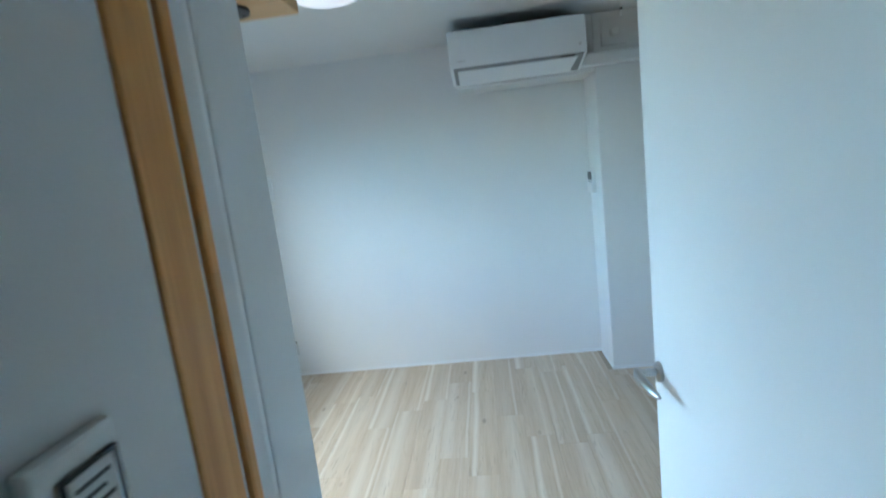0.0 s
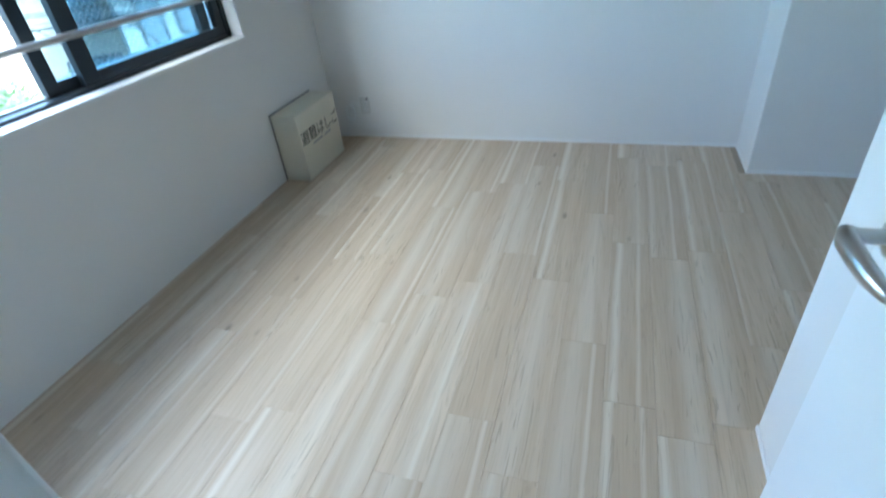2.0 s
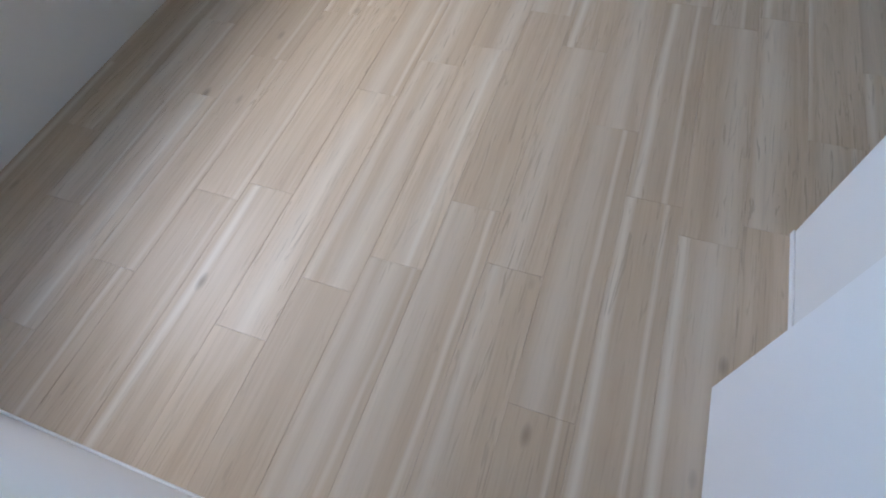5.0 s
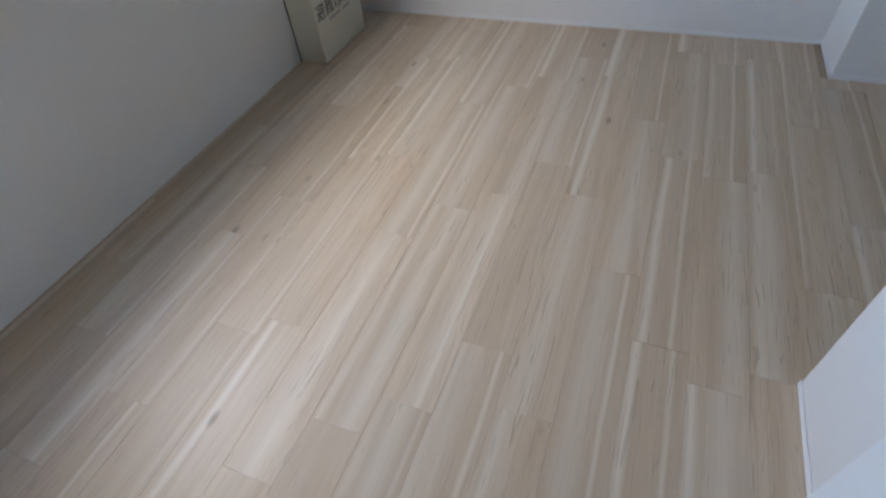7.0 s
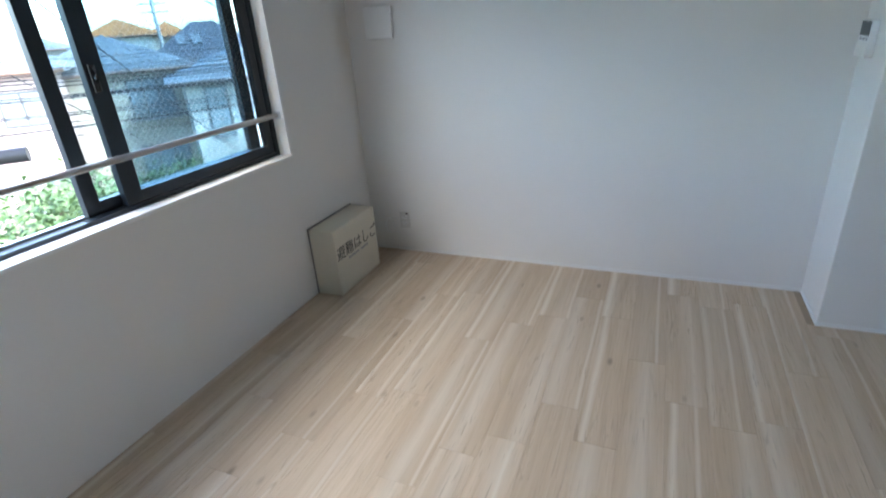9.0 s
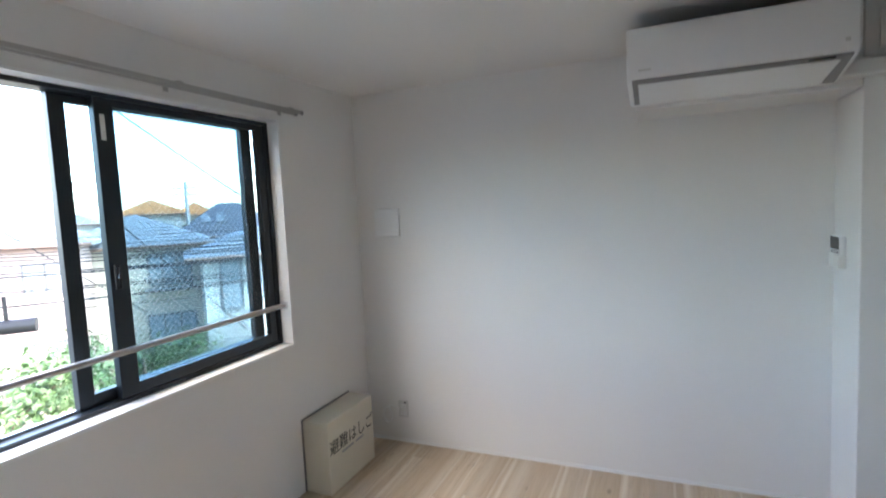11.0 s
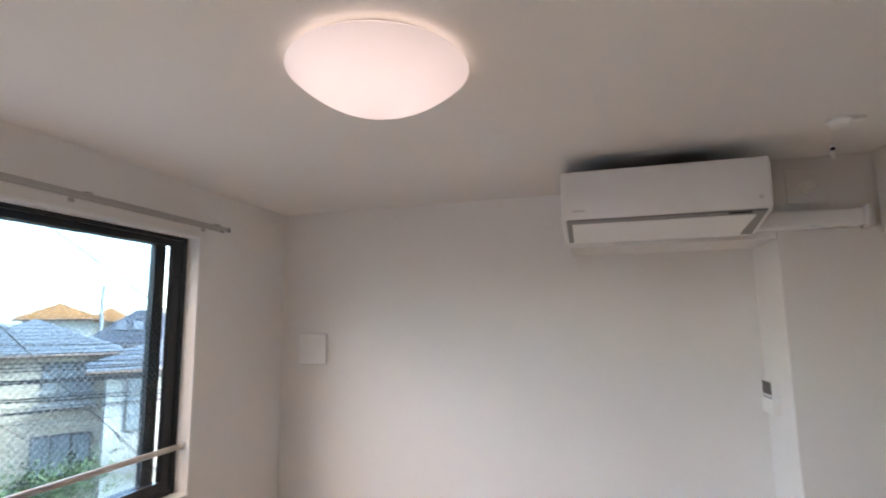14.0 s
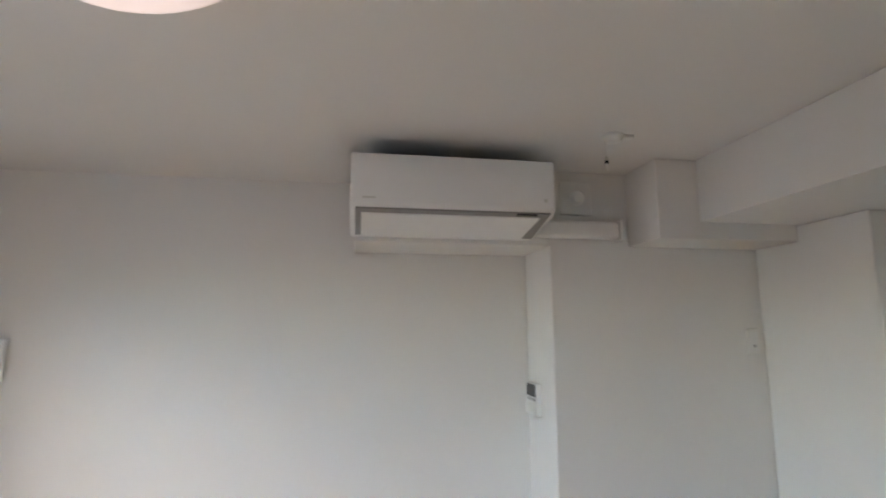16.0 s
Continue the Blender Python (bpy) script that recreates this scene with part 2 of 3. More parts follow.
# ---- the room's shell ----
CZ = 2.40
XW, XE, YN = -1.74, 2.05, 4.08
WY0, WY1, WZ0, WZ1 = 1.30, 3.32, 0.875, 2.145
structure("wall_west", [(XW - 0.17, 0.667, 0, XW, WY0, CZ), (XW - 0.17, WY1, 0, XW, 4.24, CZ), (XW - 0.17, WY0, 0, XW, WY1, WZ0), (XW - 0.17, WY0, WZ1, XW, WY1, CZ)], WALL, "white papered wall with a window opening", "wall")
structure("wall_north", [(XW, YN, 0, 0.98, YN + 0.16, CZ)], WALL, "plain white papered wall", "wall")
structure("wall_pillar", [(0.98, 3.72, 0, 2.6, YN + 0.16, CZ)], WALL, "white papered column standing proud of the wall", "wall", 0.004)
structure("wall_backing_box", [(0.085, 3.72, 2.043, 0.978, YN - 0.002, CZ - 0.002)], WALL, "white boxed soffit behind the air conditioner", "soffit", 0.003)
structure("beam_soffit", [(1.37, 3.46, 2.045, XE - 0.003, 3.717, CZ - 0.003)], WALL, "white papered soffit under the ceiling", "soffit", 0.003)
structure("beam", [(1.565, 1.957, 2.12, 2.596, 3.457, CZ - 0.003)], WALL, "white papered ceiling beam", "beam", 0.003)
structure("wall_east", [(XE, 3.13, 0, 2.6, 3.717, 2.117)], WALL, "white papered wall end", "wall", 0.003)
structure("wall_east_recess", [(2.6, 1.83, 0, 2.74, 4.24, CZ)], WALL, "plain white papered wall", "wall")
structure("wall_south_east", [(0.74, -1.6, 0, 0.86, 1.953, CZ), (0.86, 1.833, 0, 2.6, 1.953, CZ)], WALL, "white papered passage wall", "wall", 0.003)
structure("wall_south_west", [(XW, 0.692, 0, -0.105, 0.838, CZ)], WALL, "white papered wall beside the doorway", "wall")
structure("wall_end_post", [(-0.19, 0.75, 0, -0.096, 0.876, CZ - 0.002)], WALL, "white papered wall end standing slightly proud", "wall", 0.004)
structure("wall_hall_west", [(-0.25, -1.6, 0, -0.085, 0.591, CZ)], WALL, "white papered hall wall with a switch", "wall")
structure("wall_hall_south", [(-0.25, -1.74, 0, 0.86, -1.6, CZ)], WALL, "plain white hall wall", "wall")
structure("wall_over_door", [(-0.085, 0.592, 2.066, 0.74, 0.690, CZ)], WALL, "white wall above the doorway", "wall")
structure("ceiling", [(XW - 0.17, -1.74, CZ, 2.74, 4.24, CZ + 0.12)], CEIL, "white papered ceiling", "ceiling")
structure("floor", [(XW - 0.17, -1.74, -0.25, 2.74, 4.24, -0.004)], CAULK, "pale wood plank floor", "floor")

bm = B()
lo, hi = ([bm.verts.new((x, y, z)) for x, y in ((-0.1048, 0.692), (-0.088, 0.692), (-0.088, 0.722), (-0.0975, 0.7498), (-0.1048, 0.7498))] for z in (0.0, CZ - 0.002))
bm.faces.new(lo)
bm.faces.new(hi)
for i in range(5):
    bm.faces.new((lo[i], lo[(i + 1) % 5], hi[(i + 1) % 5], hi[i]))
tagged(part("wall_return", bm, WALL), "white papered return beside the door frame", "wall", kind="structure")

# door frame of honey-coloured wood, with a gasket groove
fr = empty("door_frame", "honey-coloured wooden door frame", "door frame", kind="structure")
for nm, xa, xb in (("jamb", -0.23, -0.082), ("jamb", 0.618, 0.738)):
    part(nm, box(B(), xa, 0.592, 0, xb, 0.6565, 2.03, bevel=0.004), JAMBWOOD, fr)
    part("stop", box(B(), xa + (0.0 if xa < 0 else 0.004), 0.667, 0, xb + (0.001 if xa < 0 else 0), 0.688, 2.03, bevel=0.005), JAMBWOOD, fr)
    part("gasket", box(B(), xa + 0.004, 0.657, 0, xb - 0.004, 0.6665, 2.03, bevel=0.003), RUBBER, fr)
part("header", box(B(), -0.081, 0.592, 2.031, 0.738, 0.690, 2.065, bevel=0.003), JAMBWOOD, fr)


def skirting(name, x0, y0, x1, y1):
    bm = B()
    box(bm, x0, y0, 0, x1, y1, 0.022, bevel=0.002)
    tagged(part(name, bm, TRIM), "thin white skirting strip", "baseboard", kind="structure")


skirting("baseboard", XW + 0.006, YN - 0.006, 0.974, YN - 0.0005)
skirting("baseboard", 0.974, 3.714, 0.9795, YN - 0.0065)
skirting("baseboard", 0.98, 3.714, XE, 3.7195)
skirting("baseboard", 0.734, 0.70, 0.7395, 1.953)
skirting("baseboard", XW + 0.006, 0.8385, -0.191, 0.844)

# ---- window ----
win = empty("window_1", "black aluminium sliding window, slid half open", "window", kind="structure")
FX = XW - 0.07  # inner face of the frame
fb = B()
box(fb, FX - 0.09, WY0, WZ0, FX, WY0 + 0.035, WZ1)
box(fb, FX - 0.09, WY1 - 0.035, WZ0, FX, WY1, WZ1)
box(fb, FX - 0.09, WY0 + 0.035, WZ1 - 0.03, FX, WY1 - 0.035, WZ1)
box(fb, FX - 0.09, WY0 + 0.035, WZ0, FX, WY1 - 0.035, WZ0 + 0.035)
part("window_frame", fb, ALU, win)
sl = B()
box(sl, FX + 0.001, WY0 + 0.001, WZ0 + 0.001, XW + 0.012, WY1 - 0.001, WZ0 + 0.018, bevel=0.003)
part("window_sill", sl, TRIM, win, "white sill board")
for y0, y1 in ((WY0 + 0.0005, WY0 + 0.012), (WY1 - 0.012, WY1 - 0.0005)):
    part("reveal", box(B(), FX + 0.001, y0, WZ0 + 0.019, XW + 0.004, y1, WZ1 - 0.001), TRIM, win, "white reveal board")
part("reveal", box(B(), FX + 0.001, WY0 + 0.013, WZ1 - 0.012, XW + 0.004, WY1 - 0.013, WZ1 - 0.0005), TRIM, win, "white reveal board")


def sash(x, y0, y1, left, right, latch):
    s = B()
    z0, z1 = WZ0 + 0.036, WZ1 - 0.031
    box(s, x - 0.016, y0, z0, x + 0.016, y0 + left, z1, bevel=0.002)
    box(s, x - 0.016, y1 - right, z0, x + 0.016, y1, z1, bevel=0.002)
    box(s, x - 0.015, y0 + left, z1 - 0.03, x + 0.015, y1 - right, z1)
    box(s, x - 0.015, y0 + left, z0, x + 0.015, y1 - right, z0 + 0.05)
    ob = part("sash", s, ALU, win, "black sash with wired glass")
    p = part("pane", box(B(), x - 0.003, y0 + left, z0 + 0.05, x + 0.003, y1 - right, z1 - 0.03), CLEAR, ob, "clear wired glass pane")
    p.visible_shadow = False
    # diagonal wire lattice inside the glass
    w = B()
    ya, yb, za, zb = y0 + left, y1 - right, z0 + 0.05, z1 - 0.03
    step = 0.032
    k = -(zb - za)
    while k < (yb - ya):
        for sgn in (1, -1):
            a0, a1 = max(ya, ya + k), min(yb, ya + k + (zb - za))
            if a1 - a0 > 0.01:
                za0, za1 = za + (a0 - ya - k), za + (a1 - ya - k)
                if sgn < 0:
                    za0, za1 = zb - (za0 - za), zb - (za1 - za)
                r = 0.00016
                d = Vector((0, -(za1 - za0), a1 - a0)).normalized() * r
                q = [Vector((x + 0.0042, a0, za0)), Vector((x + 0.0042, a1, za1))]
                vs = [w.verts.new(v) for v in (q[0] - d, q[1] - d, q[1] + d, q[0] + d)]
                ws = [w.verts.new(v + Vector((0.0006, 0, 0))) for v in (q[0] - d, q[1] - d, q[1] + d, q[0] + d)]
                w.faces.new(vs)
                w.faces.new(ws)
                w.faces.new((vs[0], vs[1], ws[1], ws[0]))
                w.faces.new((vs[2], vs[3], ws[3], ws[2]))
        k += step
    part("wire_mesh", w, WIRE, ob)
    if latch:
        lb = B()
        box(lb, x + 0.0165, y0 + 0.012, 1.36, x + 0.028, y0 + 0.04, 1.46, bevel=0.004)
        sweep(lb, [(x + 0.028, y0 + 0.026, 1.40), (x + 0.045, y0 + 0.02, 1.41), (x + 0.05, y0 + 0.016, 1.45)], [0.008, 0.008, 0.006], 10)
        part("latch", lb, DARK, ob, "black crescent latch")
        part("label_sticker", box(B(), x + 0.0165, y0 + 0.02, 1.95, x + 0.0172, y0 + 0.04, 2.05), PLATE, ob, "pale sticker on the stile")
    return ob


sash(FX - 0.025, 2.358, 3.28, 0.078, 0.05, True)
sash(FX - 0.062, 2.215, 3.222, 0.06, 0.07, False)
part("track", box(B(), FX - 0.07, WY0 + 0.036, WZ0 + 0.0355, FX - 0.055, 2.21, WZ0 + 0.045), SILVER, win, "silver sliding track")

bar = empty("guard_bar", "grey metal guard bar across the window", "guard bar")
part("rod", tube(B(), (XW - 0.035, WY0 + 0.013, 1.112), (XW - 0.035, WY1 - 0.013, 1.112), 0.013), RAILMETAL, bar, smooth=True)
for y in (WY0 + 0.0125, WY1 - 0.022):
    b = box(B(), XW - 0.056, y, 1.092, XW - 0.014, y + 0.0095, 1.132, bevel=0.003)
    part("bracket", b, SILVER, bar, "small metal end bracket")

rail = empty("curtain_rail", "grey metal double curtain rail", "curtain rail")
for x in (-1.655, -1.695):
    part("track", box(B(), x - 0.006, 1.15, 2.177, x + 0.006, 3.41, 2.196, bevel=0.003), RAILMETAL, rail)
    part("end_cap", box(B(), x - 0.008, 3.4105, 2.175, x + 0.008, 3.428, 2.198, bevel=0.003), GREY, rail)
for y in (1.3, 1.95, 2.62, 3.33):
    b = box(B(), XW + 0.0005, y - 0.012, 2.1965, -1.645, y + 0.012, 2.201)
    box(b, XW + 0.0005, y - 0.012, 2.17, XW + 0.004, y + 0.012, 2.1965)
    part("bracket", b, RAILMETAL, rail)

# ---- door ----
door = empty("door_1", "white hinged door standing open", "door", kind="structure")
DX = 0.572
part("door_leaf", box(B(), DX, 0.632, 0.008, DX + 0.035, 1.452, 2.02, bevel=0.0015), DOORWHITE, door)
hd = part("door_handle", lathe(B(), [(0.0245, 0), (0.0255, 0.003), (0.0245, 0.009), (0.02, 0.0105)], seg=40), NICKEL, door, "satin metal lever handle", True)
hd.matrix_local = pose(DX - 0.0003, 1.410, 1.029, 0, -90, 0)
lv = B()
tube(lv, (DX - 0.0105, 1.410, 1.029), (DX - 0.05, 1.410, 1.029), 0.0095)
part("neck", lv, NICKEL, door, smooth=True)
sw = [(DX - 0.043, 1.416, 1.030), (DX - 0.054, 1.412, 1.030), (DX - 0.058, 1.394, 1.030), (DX - 0.057, 1.361, 1.028), (DX - 0.053, 1.324, 1.026), (DX - 0.047, 1.295, 1.025), (DX - 0.044, 1.284, 1.025)]
part("lever", sweep(B(), sw, [0.006, 0.0105, 0.012, 0.012, 0.0105, 0.007, 0.003], 20, 1.15), NICKEL, door, smooth=True)

# ---- ceiling light ----
def lamp_mat():
    m = bpy.data.materials.new("glowing milky shade")
    m.use_nodes = True
    n, ln = m.node_tree.nodes, m.node_tree.links
    p = n["Principled BSDF"]
    tc, sep = n.new("ShaderNodeTexCoord"), n.new("ShaderNodeVectorMath")
    sep.operation = "LENGTH"
    flatten = n.new("ShaderNodeVectorMath")
    flatten.operation = "MULTIPLY"
    flatten.inputs[1].default_value = (1, 1, 0)
    ln.new(tc.outputs["Object"], flatten.inputs[0])
    ln.new(flatten.outputs[0], sep.inputs[0])
    r = n.new("ShaderNodeValToRGB")
    for i, (pos, v) in enumerate(((0.0, 0.80), (0.14, 0.84), (0.32, 1.0), (0.6, 0.96), (0.85, 0.80), (1.0, 0.62))):
        e = r.color_ramp.elements[i] if i < 2 else r.color_ramp.elements.new(pos)
        e.position, e.color = pos, (v, v, v, 1)
    sc = n.new("ShaderNodeMath")
    sc.operation = "DIVIDE"
    sc.inputs[1].default_value = 0.25
    ln.new(sep.outputs["Value"], sc.inputs[0])
    ln.new(sc.outputs[0], r.inputs[0])
    st = n.new("ShaderNodeMath")
    st.operation = "MULTIPLY"
    st.inputs[1].default_value = LAMP
    ln.new(r.outputs[0], st.inputs[0])
    p.inputs["Base Color"].default_value = (0.85, 0.82, 0.80, 1)
    p.inputs["Roughness"].default_value = 0.3
    p.inputs["Emission Color"].default_value = (1.0, 0.85, 0.88, 1)
    ln.new(st.outputs[0], p.inputs["Emission Strength"])
    return m


def glow_mat():
    m = bpy.data.materials.new("warm halo glow")
    m.use_nodes = True
    p = m.node_tree.nodes["Principled BSDF"]
    p.inputs["Base Color"].default_value = (0.8, 0.78, 0.75, 1)
    p.inputs["Emission Color"].default_value = (1.0, 0.88, 0.82, 1)
    p.inputs["Emission Strength"].default_value = HALO_GLOW
    return m


LX, LY = -0.357, 2.372
lamp = empty("ceiling_light", "round milky glass ceiling light, switched on", "ceiling light", at=pose(LX, LY, CZ))
part("base", lathe(B(), [(0.20, -0.0005), (0.21, -0.012), (0.215, -0.022)]), PLASTIC, lamp, "white base ring", True)
# added emitter, out of sight behind the rim, for the ceiling halo
part("halo_ring", lathe(B(), [(0.2155, -0.0125), (0.2185, -0.0145), (0.2185, -0.0195), (0.2165, -0.0215)], seg=64), glow_mat(), lamp, "hidden glowing ring added above the shade rim", True)
prof = [(0.238, -0.0225)] + [(max(0.246 * k / 18, 0.0008), -0.031 - 0.105 * (1 - (k / 18) ** 2.2)) for k in range(18, -1, -1)]
part("shade", lathe(B(), prof, seg=64), lamp_mat(), lamp, "glowing milky dome shade", True)

# ---- air conditioner ----
ac = empty("air_conditioner", "white wall-mounted air conditioner with grey trim", "air conditioner")
AX0, AX1, AT = 0.068, 0.870, 2.328
bm = prism(B(), [(3.715, AT), (3.385, AT), (3.368, AT - 0.004), (3.362, AT - 0.014), (3.362, 2.137), (3.372, 2.120), (3.40, 2.108), (3.60, 2.058), (3.63, 2.056), (3.715, 2.062)], AX0, AX1)
es = [e for e in bm.edges if abs(e.verts[0].co.x - e.verts[1].co.x) < 1e-6]
bmesh.ops.bevel(bm, geom=es, offset=0.012, segments=3, affect="EDGES", profile=0.6)
part("body", bm, PLASTIC, ac, smooth=True)


def on_slope(y):
    return 2.108 - (y - 3.40) * 0.245


ring = B()
for x0, x1, y0, y1 in ((AX0 + 0.02, AX1 - 0.02, 3.375, 3.405), (AX0 + 0.02, AX0 + 0.042, 3.405, 3.61), (AX1 - 0.062, AX1 - 0.02, 3.405, 3.61)):
    vs = [ring.verts.new((x, y, (on_slope(y) if y > 3.39 else 2.114) - 0.004 + dz)) for dz in (0, 0.007) for x, y in ((x0, y0), (x1, y0), (x1, y1), (x0, y1))]
    for f in ((0, 1, 2, 3), (7, 6, 5, 4), (0, 4, 5, 1), (1, 5, 6, 2), (2, 6, 7, 3), (3, 7, 4, 0)):
        ring.faces.new([vs[i] for i in f])
part("trim", ring, GREY, ac, "grey trim round the flap")
fl = B()
y0, y1 = 3.408, 3.605
vs = [fl.verts.new((x, y, on_slope(y) - 0.007 + dz)) for dz in (0, 0.008) for x, y in ((AX0 + 0.044, y0), (AX1 - 0.05, y0), (AX1 - 0.068, y1), (AX0 + 0.044, y1))]
for f in ((0, 1, 2, 3), (7, 6, 5, 4), (0, 4, 5, 1), (1, 5, 6, 2), (2, 6, 7, 3), (3, 7, 4, 0)):
    fl.faces.new([vs[i] for i in f])
bmesh.ops.bevel(fl, geom=fl.edges[:], offset=0.002, segments=1, affect="EDGES")
part("flap", fl, PLASTIC, ac, "white outlet flap")
part("intake", box(B(), AX0 + 0.03, 3.40, AT + 0.0005, AX1 - 0.03, 3.70, AT + 0.006), SHADEBLACK, ac, "black intake grille")
part("display", box(B(), AX1 - 0.155, 3.3735, 2.1035, AX1 - 0.075, 3.403, 2.1095), DARK, ac, "dark display strip")
part("brand_mark", box(B(), AX0 + 0.045, 3.3612, 2.148, AX0 + 0.095, 3.3622, 2.155), SOCKET, ac)
part("sensor_mark", box(B(), AX1 - 0.05, 3.3612, 2.155, AX1 - 0.035, 3.3622, 2.170), SOCKET, ac)

duct = empty("refrigerant_duct", "white plastic pipe cover running to the soffit", "pipe cover")
part("cover", box(B(), AX1 + 0.002, 3.645, 2.075, 1.290, 3.7175, 2.15, bevel=0.014, seg=4), PLASTIC, duct, smooth=True)
part("elbow", box(B(), 1.2905, 3.635, 2.065, 1.318, 3.7175, 2.16, bevel=0.01, seg=3), PLASTIC, duct, "white end piece", True)

cap = empty("wall_sleeve_cap", "ivory square cover with a round cap on the wall", "wall cap")
part("plate", box(B(), 1.03, 3.709, 2.19, 1.19, 3.7195, 2.35, bevel=0.004), WALL, cap)
k = part("cap", lathe(B(), [(0.034, 0), (0.034, 0.008), (0.026, 0.014), (0.024, 0.02), (0.012, 0.022)], seg=32), PLATE, cap, "round ivory cap", True)
k.matrix_local = pose(1.115, 3.7085, 2.27, 90, 0, 0)

det = empty("ceiling_hook_socket", "small white ceiling socket with a pull cord", "ceiling socket")
hb = lathe(B(), [(0.042, -0.0005), (0.042, -0.010), (0.034, -0.016), (0.030, -0.026), (0.018, -0.028)], (1.06, 3.24, CZ), 32)
part("base", hb, PLATE, det, smooth=True)
part("clip", box(B(), 1.085, 3.215, CZ - 0.014, 1.135, 3.25, CZ - 0.0005, bevel=0.003), PLATE, det)
part("cord", tube(B(), (1.035, 3.25, CZ - 0.024), (1.035, 3.25, 2.315), 0.0012, seg=8), PLATE, det)
part("pull", lathe(B(), [(0.002, 2.318), (0.006, 2.312), (0.007, 2.29), (0.0055, 2.262), (0.002, 2.258)], (1.035, 3.25, 0), 16), PLATE, det, "small ivory pull", True)
part("pull_ring", lathe(B(), [(0.0075, 2.300), (0.0078, 2.294), (0.0075, 2.288)], (1.035, 3.25, 0), 16), DARK, det, "dark band on the pull")

# ---- wall fittings ----
rc = empty("remote_controller", "white air conditioner remote in a wall holder", "remote control")
part("body", box(B(), 0.952, 3.895, 1.285, 0.9795, 4.035, 1.40, bevel=0.004), PLASTIC, rc)
part("holder", box(B(), 0.948, 3.890, 1.250, 0.9797, 4.040, 1.312, bevel=0.003), PLATE, rc, "white wall holder")
part("screen", box(B(), 0.9507, 3.903, 1.338, 0.952, 4.027, 1.396), DARK, rc, "dark display")
for i in range(3):
    part("button", box(B(), 0.9507, 3.910 + 0.04 * i, 1.319, 0.952, 3.935 + 0.04 * i, 1.331), PALEINK, rc)

vc = empty("vent_cover", "square white ventilation cover on the wall", "vent cover")
part("plate", box(B(), -1.597, 4.046, 1.442, -1.409, 4.060, 1.628, bevel=0.005, seg=3), PLASTIC, vc)
# dark grey here paints the shadow line round the plate
part("spacer", box(B(), -1.578, 4.0602, 1.462, -1.428, 4.0795, 1.608), GREY, vc, "inset neck coloured dark as a shadow gap")

ou = empty("wall_outlet", "ivory wall outlet with sockets", "wall outlet")
part("plate", box(B(), -1.505, 4.071, 0.178, -1.430, 4.0797, 0.298, bevel=0.004), SOCKET, ou)
for x, z in ((-1.467, 0.258), (-1.467, 0.212)):
    part("socket", box(B(), x - 0.018, 4.0692, z - 0.012, x + 0.018, 4.0712, z + 0.012, bevel=0.0008), PLASTIC, ou)
    for dx in (-0.007, 0.007):
        part("slot", box(B(), x + dx - 0.0016, 4.0688, z - 0.006, x + dx + 0.0016, 4.0694, z + 0.006), DARK, ou)
part("antenna_jack", tube(B(), (-1.445, 4.071, 0.288), (-1.445, 4.055, 0.292), 0.005, seg=12), DARK, ou, "dark antenna jack")

cb = empty("coiled_cable", "small coil of white cable by the outlet", "cable")
pts = []
for i in range(60):
    a = i / 59 * math.tau * 2.5
    pts.append((-1.585 + 0.042 * math.cos(a) * 0.8, 4.062 - 0.008 * math.sin(a * 0.5), 0.19 + 0.055 * math.sin(a)))
part("coil", sweep(B(), pts, 0.0032, 8), PLASTIC, cb, smooth=True)
part("lead", sweep(B(), [(-1.585, 4.064, 0.245), (-1.56, 4.06, 0.262), (-1.515, 4.064, 0.25), (-1.495, 4.0705, 0.24)], 0.0032, 8), PLASTIC, cb, smooth=True)

so = empty("switch_plate", "small ivory switch plate on the wall", "switch")
part("plate", box(B(), 1.955, 3.711, 1.54, 2.025, 3.7195, 1.66, bevel=0.003), PLATE, so)
part("rocker", box(B(), 1.970, 3.708, 1.555, 2.010, 3.711, 1.645, bevel=0.001), PLASTIC, so, "white rocker")

part("pilot_light", box(B(), 1.985, 3.7072, 1.572, 1.997, 3.708, 1.582), GREY, so, "dark pilot dot")

hs = empty("hall_switch", "ivory switch plate with a printed label", "switch")
part("plate", box(B(), -0.0847, 0.431, 1.333, -0.074, 0.502, 1.453, bevel=0.004), PLATE, hs)
part("rocker", box(B(), -0.074, 0.4485, 1.346, -0.0695, 0.4965, 1.436, bevel=0.002), DARK, hs, "dark surround")
part("label_sticker", box(B(), -0.0695, 0.4515, 1.349, -0.0688, 0.4885, 1.433), SOCKET, hs, "grey printed label")
for i in range(4):
    part("print_line", box(B(), -0.0688, 0.4555, 1.4235 - 0.008 * i, -0.0684, 0.4845 - 0.006 * (i % 2), 1.4265 - 0.008 * i), INK, hs)

# ---- escape ladder box ----
lb = empty("escape_ladder_box", "cream steel escape ladder box on the floor", "storage box")
BX, BY0, BY1, BH = -1.558, 3.33, 3.815, 0.428
part("back_plate", box(B(), XW + 0.0005, BY0 - 0.004, 0.001, XW + 0.006, BY1 + 0.004, BH + 0.006), GREY, lb, "thin dark back edge")
part("cover", box(B(), XW + 0.0065, BY0, 0.002, BX, BY1, BH, bevel=0.006, seg=3), CREAM, lb, smooth=True)
lettering("避難はしご", 0.095, INK, Matrix.Translation((BX + 0.0006, (BY0 + BY1) / 2, 0.238)) @ pose(0, 0, 0, 90, 0, 90), lb)
